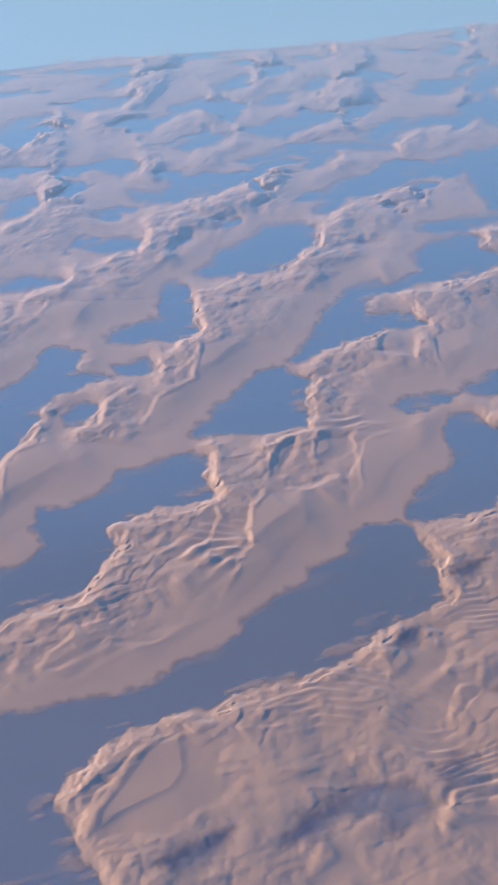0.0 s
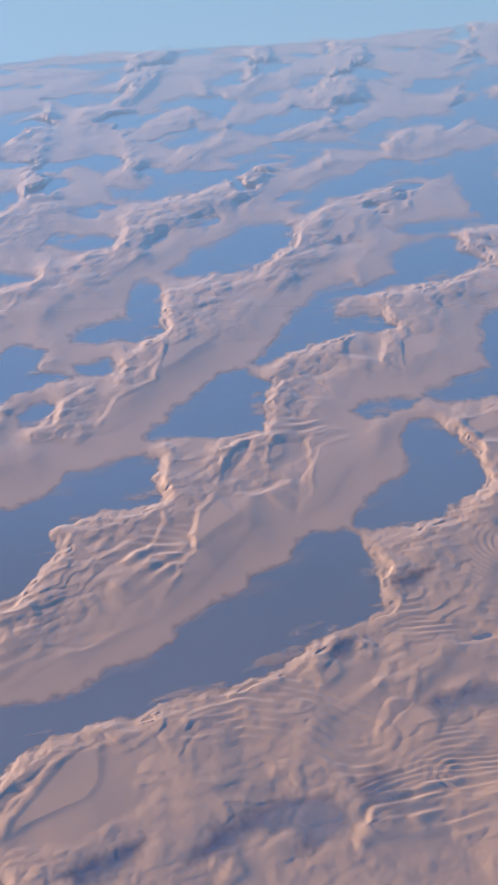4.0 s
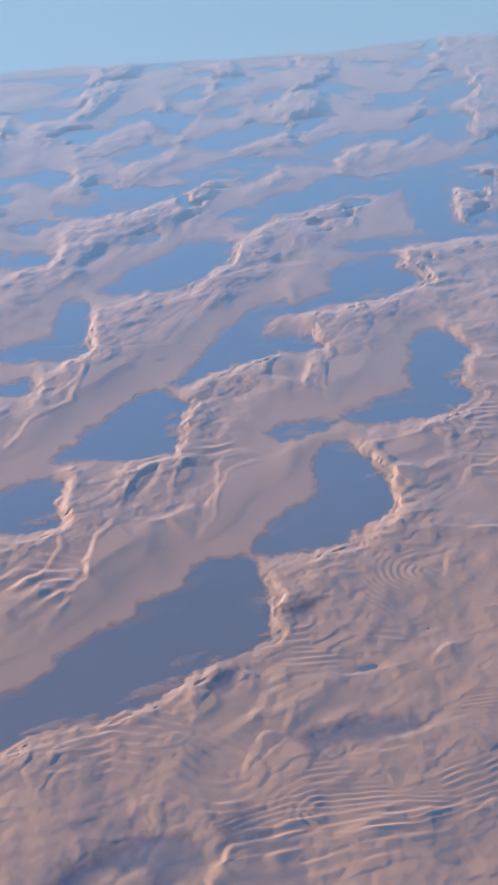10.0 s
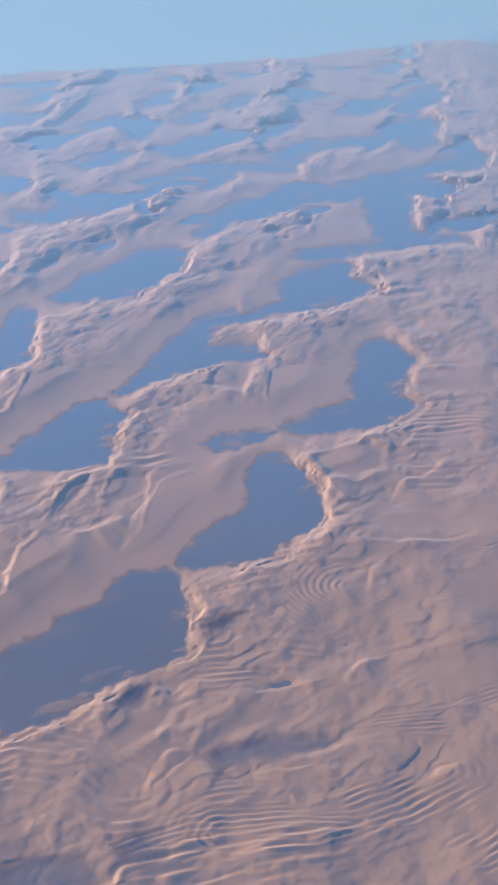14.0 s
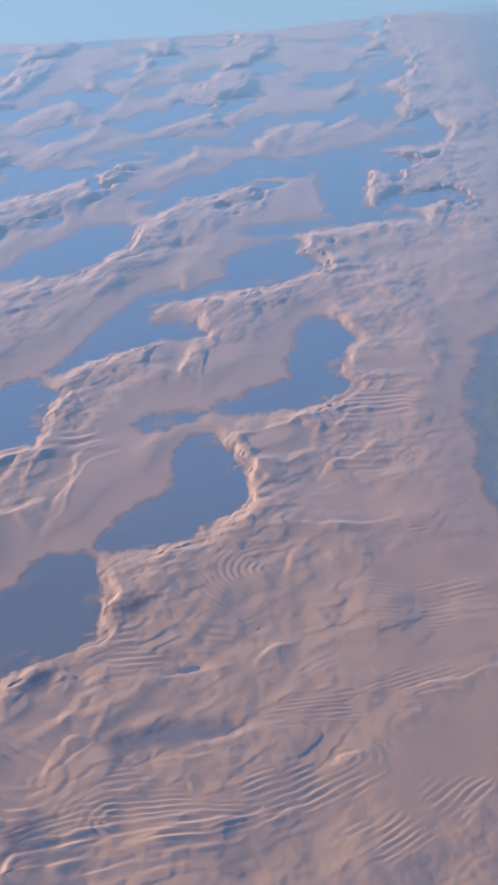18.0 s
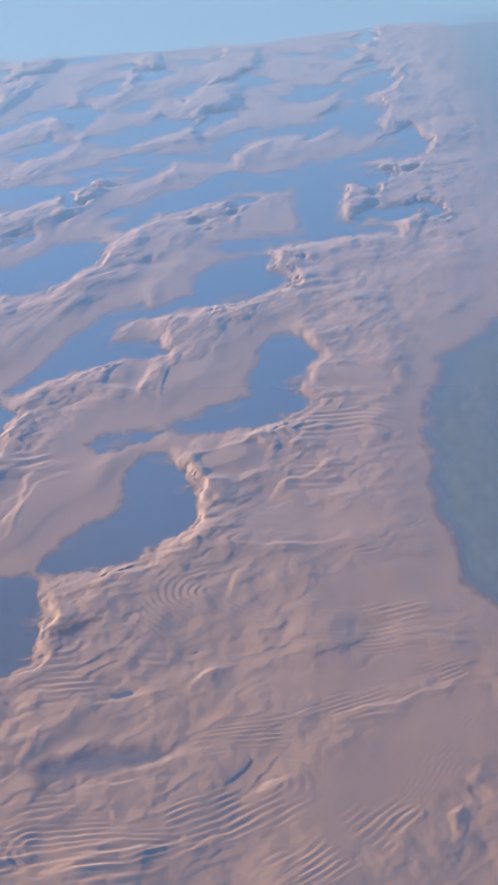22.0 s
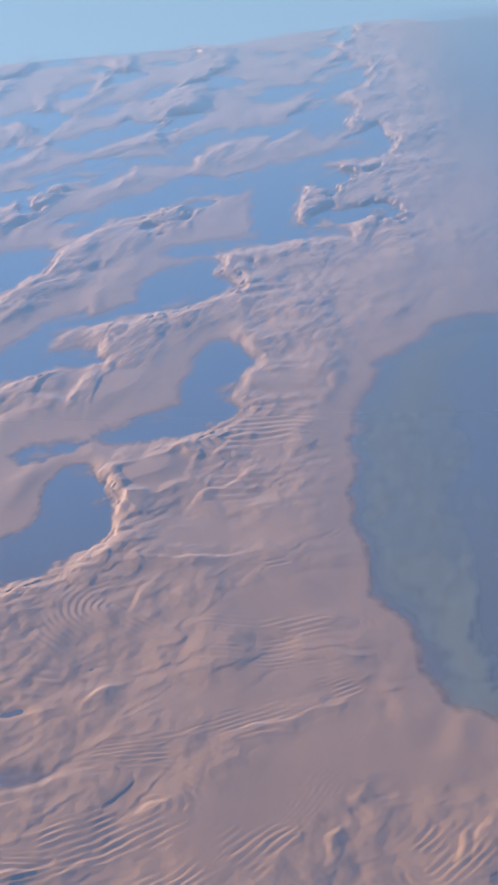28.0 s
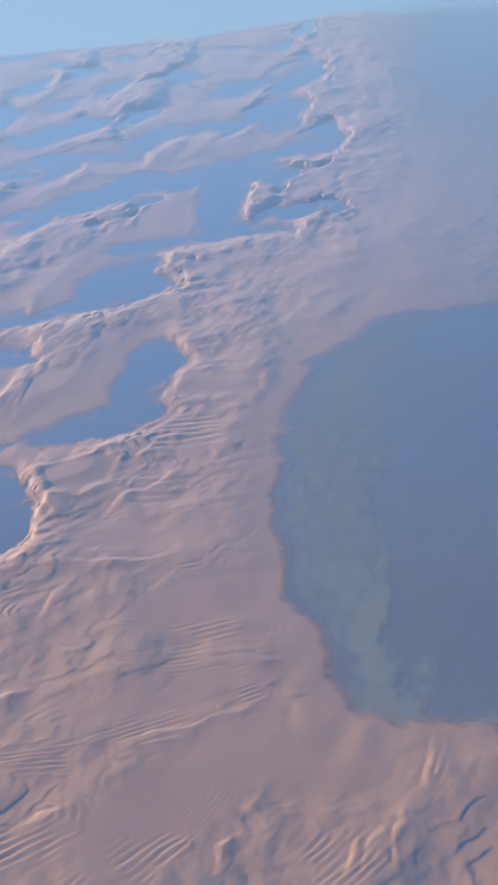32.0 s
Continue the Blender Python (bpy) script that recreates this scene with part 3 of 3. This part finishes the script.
def along_line(line, px, py):
    """Distance to a line, the side of it, the way gone along it, what lies past its ends, and its length."""
    best, side = np.full(px.shape, 1e9), np.zeros(px.shape)
    over, pos, gone = np.zeros(px.shape), np.zeros(px.shape), 0.0
    for (ax, ay), (bx, by) in zip(line, line[1:]):
        dx, dy = bx - ax, by - ay
        ux, uy = px - ax, py - ay
        run = (ux * dx + uy * dy) / (dx * dx + dy * dy + 1e-6)
        s = np.clip(run, 0, 1)
        d = np.hypot(ux - s * dx, uy - s * dy)
        near = d < best
        best = np.where(near, d, best)
        side = np.where(near, np.where(-dy * ux + dx * uy > 0, 1.0, -1.0), side)
        over = np.where(near, np.abs(run - s) * math.hypot(dx, dy), over)
        pos = np.where(near, gone + s * math.hypot(dx, dy), pos)
        gone += math.hypot(dx, dy)
    return best, side, over, pos, gone


def ripple_bands():
    """Small waves that follow each band, and where they lie."""
    height, where = np.zeros_like(X), np.zeros_like(X)
    for n, (half, length, strength, line) in enumerate(BANDS):
        xs, ys = [p[0] for p in line], [p[1] for p in line]
        reach = 2.2 * half + 10
        inside = (X > min(xs) - reach) & (X < max(xs) + reach) & (Y > min(ys) - reach) & (Y < max(ys) + reach)
        px, py = X[inside], Y[inside]
        best, side, over, pos, gone = along_line(line, px, py)
        share = step01(1.5 - best / half * 0.75 + 0.5 * fractal(px, py, 1.6 * half, 3, 301 + n)) * np.exp(-(over / (half + 12)) ** 2)
        share = share * step01(0.75 + 1.1 * fractal(px, py, 38, 2, 331 + n))
        share = share * step01(0.55 + 1.4 * fractal(px * 0.55, py, 4.5 * length, 3, 421 + n))
        phase = best * side / (0.62 * length) + 0.65 * fractal(px * 0.7, py, 9 * length, 5, 361 + n, 0.55)
        part = phase - np.floor(phase)
        wave = np.where(part < 0.64, step01(part / 0.64), step01((1 - part) / 0.36))
        height[inside] += share * wave * strength * 0.031 * length * (0.6 + 0.8 * step01(0.5 + fractal(px, py, 3 * length, 2, 391 + n)))
        where[inside] = np.maximum(where[inside], share)
    return height, where


def folds():
    """Single folds: a short face towards the sun along each line, falling away slowly on the lee side."""
    total = np.zeros_like(X)
    fold_x, fold_y = X + 5 * fractal(X, Y, 40, 3, 151), Y + 8 * fractal(X, Y, 40, 3, 153)
    for line in FOLDS:
        xs, ys = [p[0] for p in line], [p[1] for p in line]
        inside = (X > min(xs) - 60) & (X < max(xs) + 60) & (Y > min(ys) - 110) & (Y < max(ys) + 110)
        px, py = fold_x[inside], fold_y[inside]
        if not px.size:
            continue
        k = 0.7
        best, side, over, pos, gone = along_line([(x, y * k) for x, y in line], px, py * k)
        lean = -1.0 if (-(ys[-1] - ys[0]) * k * sx + (xs[-1] - xs[0]) * sy) > 0 else 1.0
        signed = best * side * lean
        taper = step01(pos / (0.35 * gone)) * step01((gone - pos) / (0.35 * gone))
        face = step01((signed + 4) / 9) * np.exp(-np.clip(signed, 0, None) / 26) * np.exp(-(over / 12) ** 2) * taper * step01(1 - best / 56)
        total[inside] = np.maximum(total[inside], face)
    return total


band_height, ripple = ripple_bands()
plate_sunny = spread(step01(facing(spread(plate, 3)) * 0.9 + 0.3), 5)
lift = step01((plate + 3) / (9 + 50 * (1 - plate_sunny)))
rim = step01((lee_gap + 4) / (20 + 20 * (1 - sunny)))
Z = 1.7 * (rim - 1) * sunny + body * (2.4 * fractal(X, Y * 0.7, 170, 2, 71) + 1.5 * calm * fractal(X * 0.8 + 0.2 * Y, Y * 0.7 - 0.25 * X, 66, 3, 73, 0.45))
Z = Z - 1.9 * (1 - sunny) * (1 - step01((lee_gap + 3) / 85))
Z = Z + body * 1.7 * lift + body * edge * 0.35 * (0.7 + 0.9 * fractal(X, Y, 40, 2, 15))
rough = calm * (1 - 0.75 * ripple)
Z = Z + body * rough * (0.3 + 0.7 * np.maximum(patch, shore)) * (0.5 + 0.2 * shore) * fade * drift(44, 1.3, 110, 21, 0.22)
Z = Z + body * rough * (0.1 + 0.9 * np.maximum(1 - patch, shore)) * (0.16 + 0.12 * shore) * fade * drift(16, 1.1, 60, 27, 0.3)
Z = Z + body * (1 - 0.6 * near_end) * band_height * (0.25 + 0.75 * calm)
Z = Z - 1.0 * body * step01((14 - hollow) / 24)
Z = Z + body * (1 - 0.8 * smooth) * 1.4 * folds()
heads = np.maximum(shore, 0.3 + 0.35 * distance) * rough * body
puff_x, puff_y = 0.9 * X + 0.25 * Y + 4 * fractal(X, Y, 30, 2, 201), 0.62 * Y - 0.2 * X + 4 * fractal(X, Y, 30, 2, 203)
puffs = 1.1 * np.abs(perlin(puff_x / 32, puff_y / 24, 211)) + 0.5 * np.abs(perlin(puff_x / 15, puff_y / 11, 213)) + 0.16 * np.abs(perlin(puff_x / 7, puff_y / 6, 215))
wide_puffs = 3.2 * np.abs(perlin(puff_x / 66, puff_y / 48, 217)) + 1.8 * np.abs(perlin(puff_x / 32, puff_y / 23, 219))
lumpy = step01(0.35 + 1.3 * fractal(X, Y * 0.7, 95, 2, 221) + 0.5 * shore + 0.3 * distance)
Z = Z + body * rough * (0.15 + 0.85 * lumpy) * (1 - 0.5 * step01((X - 360) / 200) * step01((1850 - Y) / 250)) * (puffs + distance * wide_puffs)
Z = Z + heads * (0.6 * domes(heads_x, heads_y, 26, 115) + 0.25 * domes(heads_x, heads_y, 11, 117))
Z = Z + heads * distance * (3.0 * domes(heads_x, heads_y, 62, 119) + 1.3 * domes(heads_x, heads_y, 34, 121))
Z = Z + body * (0.12 + 0.88 * rough) * 0.4 * fractal(X, Y * 0.7, 22, 4, 55)
Z = Z - 0.00002 * np.clip(Y - 3500, 0, None) ** 2

nx, ny = slopes(Z)
NORMAL = np.stack([-nx, -ny, np.ones_like(Z)], -1)
NORMAL /= np.linalg.norm(NORMAL, axis=-1, keepdims=True)


def sheet(name, faces, mat, parent):
    """One piece of the cloud sheet from the (row, column) corners of its cells."""
    i, j = faces
    corner = np.stack([i * COLS + j, i * COLS + j + 1, (i + 1) * COLS + j + 1, (i + 1) * COLS + j], 1)
    used, index = np.unique(corner.ravel(), return_inverse=True)
    me = bpy.data.meshes.new(name)
    me.vertices.add(len(used))
    co = np.stack([X.ravel()[used], Y.ravel()[used], Z.ravel()[used]], 1)
    me.vertices.foreach_set("co", co.astype(np.float32).ravel())
    me.loops.add(len(index.ravel()))
    me.loops.foreach_set("vertex_index", index.astype(np.int32).ravel())
    me.polygons.add(len(corner))
    me.polygons.foreach_set("loop_start", np.arange(0, 4 * len(corner), 4, dtype=np.int32))
    me.polygons.foreach_set("use_smooth", np.ones(len(corner), dtype=bool))
    me.update(calc_edges=True)
    me.attributes.new("thickness", "FLOAT", "POINT").data.foreach_set("value", thickness.ravel()[used].astype(np.float32))
    me.materials.append(mat)
    me.normals_split_custom_set_from_vertices(NORMAL.reshape(-1, 3)[used].tolist())
    ob = new(name, me)
    ob.parent = parent
    return ob


# ---- cells: banks of cloud, each of several billows ----
def cells(u, v, seed):
    """Nearest jittered lattice seed for every place."""
    iu, iv = np.floor(u).astype(int), np.floor(v).astype(int)
    best, who = np.full(u.shape, 1e9), np.zeros(u.shape, int)
    for a in (-1, 0, 1):
        for b in (-1, 0, 1):
            g = lattice(iu + a, iv + b, seed) / (2 * math.pi)
            h = lattice(iu + a, iv + b, seed + 5) / (2 * math.pi)
            d = (u - (iu + a + 0.2 + 0.6 * g)) ** 2 + (v - (iv + b + 0.2 + 0.6 * h)) ** 2
            near = d < best
            best = np.where(near, d, best)
            who = np.where(near, (iu + a + 50) * 1000 + (iv + b + 50), who)
    return who


def islands(mask):
    """Labels the connected parts of a mask."""
    label = np.where(mask, np.arange(1, mask.size + 1).reshape(mask.shape), 0)
    while True:
        grown = np.pad(label, 1)
        grown = np.maximum.reduce([grown[1:-1, 1:-1], grown[:-2, 1:-1], grown[2:, 1:-1], grown[1:-1, :-2], grown[1:-1, 2:]])
        grown = np.where(mask, grown, 0)
        if (grown == label).all():
            return label
        label = grown


cx = X[:-1, :-1] + 8 * perlin(X[:-1, :-1] / 90, Y[:-1, :-1] / 90, 2)
cy = Y[:-1, :-1] + 12 * perlin(X[:-1, :-1] / 90, Y[:-1, :-1] / 90, 4)
bank_u = (cx - 350) / (cy + 300) * 6.5
bank_v = np.log(cy / 900.0) * 7.0
bank_id = cells(bank_u, bank_v, 3)
billow_id = cells(bank_u * 2.6, bank_v * 2.6, 8)
kept = np.maximum.reduce([thickness[:-1, :-1], thickness[1:, :-1], thickness[:-1, 1:], thickness[1:, 1:]]) > 0.01
for b in np.unique(bank_id[kept]):
    rows_i, cols_j = np.nonzero(kept & (bank_id == b))
    if len(rows_i) < 40 and thickness[rows_i, cols_j].mean() < 0.6:
        continue
    bank = new("cloud_bank")
    calmness, rippled, away = smooth[rows_i, cols_j].mean(), ripple[rows_i, cols_j].mean(), Y[rows_i, cols_j].mean()
    if away > 2300:
        words = "distant pale pink cloud band above blue haze"
    elif rippled > 0.35:
        words = "finely rippled pink-grey stratocumulus bank in low sun"
    elif calmness > 0.4:
        words = "smooth grey-pink stratocumulus plateau in low sun"
    else:
        words = "folded white stratocumulus bank with peach-lit edges"
    tagged(bank, words, "cloud", "cloud banks")
    which = billow_id[rows_i, cols_j]
    for w in np.unique(which):
        ri, cj = rows_i[which == w], cols_j[which == w]
        mask = np.zeros((np.ptp(ri) + 1, np.ptp(cj) + 1), bool)
        mask[ri - ri.min(), cj - cj.min()] = True
        label = islands(mask)
        for piece in np.unique(label[label > 0]):
            pi, pj = np.nonzero(label == piece)
            pi, pj = pi + ri.min(), pj + cj.min()
            if len(pi) < 8 and thickness[pi, pj].mean() < 0.6:
                continue
            if ripple[pi, pj].mean() > 0.4:
                name = "ripple_field"
            elif smooth[pi, pj].mean() > 0.5:
                name = "plateau"
            elif edge[pi, pj].mean() > 0.25:
                name = "lit_rim"
            else:
                name = "billow"
            sheet(name, (pi, pj), CLOUD, bank)

# ---- the blue floor for shaded gaps and hazy sea, and the clear air behind ----
def quad_sheet(name, x0, x1, y0, y1, z, mat, n=24):
    bm = bmesh.new()
    bmesh.ops.create_grid(bm, x_segments=n, y_segments=n, size=0.5)
    for vtx in bm.verts:
        vtx.co = Vector((x0 + (x1 - x0) * (vtx.co.x + 0.5), y0 + (y1 - y0) * (vtx.co.y + 0.5), z))
    me = bpy.data.meshes.new(name)
    bm.to_mesh(me)
    bm.free()
    me.materials.append(mat)
    return new(name, me)


ground = quad_sheet("ground", -4000, 4500, -4500, 4300, -2.2, FLOOR, 240)
for vtx in ground.data.vertices:               # it ends under the rim of the clouds
    x, y, _ = vtx.co
    y = -4500 + (y + 4500) / 8800 * (4470 + float(np.interp(x, RIM_X, RIM_Y)))
    vtx.co = (x, y, -2.2 - 0.00002 * max(y - 3500, 0) ** 2)
tagged(ground, "floor coloured blue for shaded cloud gaps and hazy sea", "sea", kind="structure")


def backdrop():
    bm = bmesh.new()
    ring = []
    for s in range(49):
        a = radians(70 + 37 * s / 48)
        x, y = 400 + 4560 * math.cos(a), 60 + 4560 * math.sin(a)
        ring.append((bm.verts.new((x, y, -420)), bm.verts.new((x, y, 170))))
    for (a, b), (c, d) in zip(ring, ring[1:]):
        bm.faces.new((a, b, d, c))
    me = bpy.data.meshes.new("backdrop")
    bm.to_mesh(me)
    bm.free()
    me.materials.append(AIR)
    return tagged(new("backdrop", me), "pale blue evening air beyond the cloud edge", "sky", kind="structure")


backdrop()


# ---- thin cloud over the dark water, and sheets imitating haze that thickens with distance ----
def veil(name, mask, height, density, mat, every):
    """A thin sheet over the masked part of the plan, with its density at each corner."""
    x, y, z, d, on = (a[::every, ::every] for a in (X, Y, height, density, mask))
    rows, cols = x.shape
    corner_on = on[:-1, :-1] | on[1:, :-1] | on[:-1, 1:] | on[1:, 1:]
    i, j = np.nonzero(corner_on)
    corner = np.stack([i * cols + j, i * cols + j + 1, (i + 1) * cols + j + 1, (i + 1) * cols + j], 1)
    used, index = np.unique(corner.ravel(), return_inverse=True)
    me = bpy.data.meshes.new(name)
    co = np.stack([x.ravel()[used], y.ravel()[used], z.ravel()[used]], 1)
    me.from_pydata(co.tolist(), [], index.reshape(-1, 4).tolist())
    me.attributes.new("thickness", "FLOAT", "POINT").data.foreach_set("value", d.ravel()[used].astype(np.float32))
    me.polygons.foreach_set("use_smooth", np.ones(len(corner), dtype=bool))
    me.materials.append(mat)
    return new(name, me)


wisps = fractal(X, Y * 0.45, 90, 5, 101, 0.55)
bare = outline_distance(X + 26 * wisps, Y + 60 * fractal(X, Y, 110, 4, 109), DEEP)
under = np.maximum(step01((14 - water) / 30), near_end)
south = step01((1640 - Y) / 130) * step01((X - 740) / 60)            # the veil thickens towards the near end
tufts = np.clip(fractal(X, Y * 0.5, 46, 4, 107) - 0.12, 0, 1)
thin_density = under * (0.2 + 0.4 * step01((bare + 6) / 22) + 0.45 * south * step01((bare + 4) / 12) + 0.16 * wisps + 0.5 * tufts * step01((bare + 30) / 40))
thin_density = np.clip(thin_density, 0, 0.85)
tagged(veil("thin_cloud", under > 0.01, -1.6 + 0.4 * wisps, thin_density, THIN, 3),
       "thin torn grey-blue cloud veil over dark blue water", "cloud")

# loose wisps drawn out along the wind inside the gaps
streaks = fractal(0.35 * X - 0.15 * Y, 0.9 * Y - 0.25 * X, 26, 4, 141, 0.6) + 0.5 * fractal(X, Y, 110, 2, 143)
wisp_density = np.clip(1.5 * (streaks - 0.3), 0, 0.55) * (1 - shelf_side) * step01((clear_of + 24) / 18) * step01((5 - clear_of) / 8) * (0.25 + 0.75 * sunny)
loose = veil("cloud_wisps", (wisp_density > 0.01) & (Y > 980) & (Y < rim_y - 90), -1.5 + 0.3 * streaks, wisp_density, CLOUD, 2)
tagged(loose, "torn white cloud wisps drifting over blue gaps", "cloud", kind="stuff")

# added sheet pales the far right towards blue, in place of haze there
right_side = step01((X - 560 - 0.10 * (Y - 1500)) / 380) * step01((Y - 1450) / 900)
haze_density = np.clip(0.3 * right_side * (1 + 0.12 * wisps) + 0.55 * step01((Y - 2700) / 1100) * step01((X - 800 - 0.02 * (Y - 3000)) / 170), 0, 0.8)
low_haze_sheet = veil("haze_sheet", (right_side > 0.01) & (Y < rim_y - 10), 16 - 0.00002 * np.clip(Y - 3500, 0, None) ** 2, haze_density, HAZE, 4)
tagged(low_haze_sheet, "faint blue added sheet imitating haze above distant clouds", "haze", kind="stuff")


# an added sheet under the eye imitates air haze, thicker the further one looks
haze_stand_in = quad_sheet("haze_sheet", -900, 1650, 200, 2600, 600.0, HAZE_STAND_IN, 1)
tagged(haze_stand_in, "added pale blue sheet standing in for haze over distance", "haze", kind="stuff")
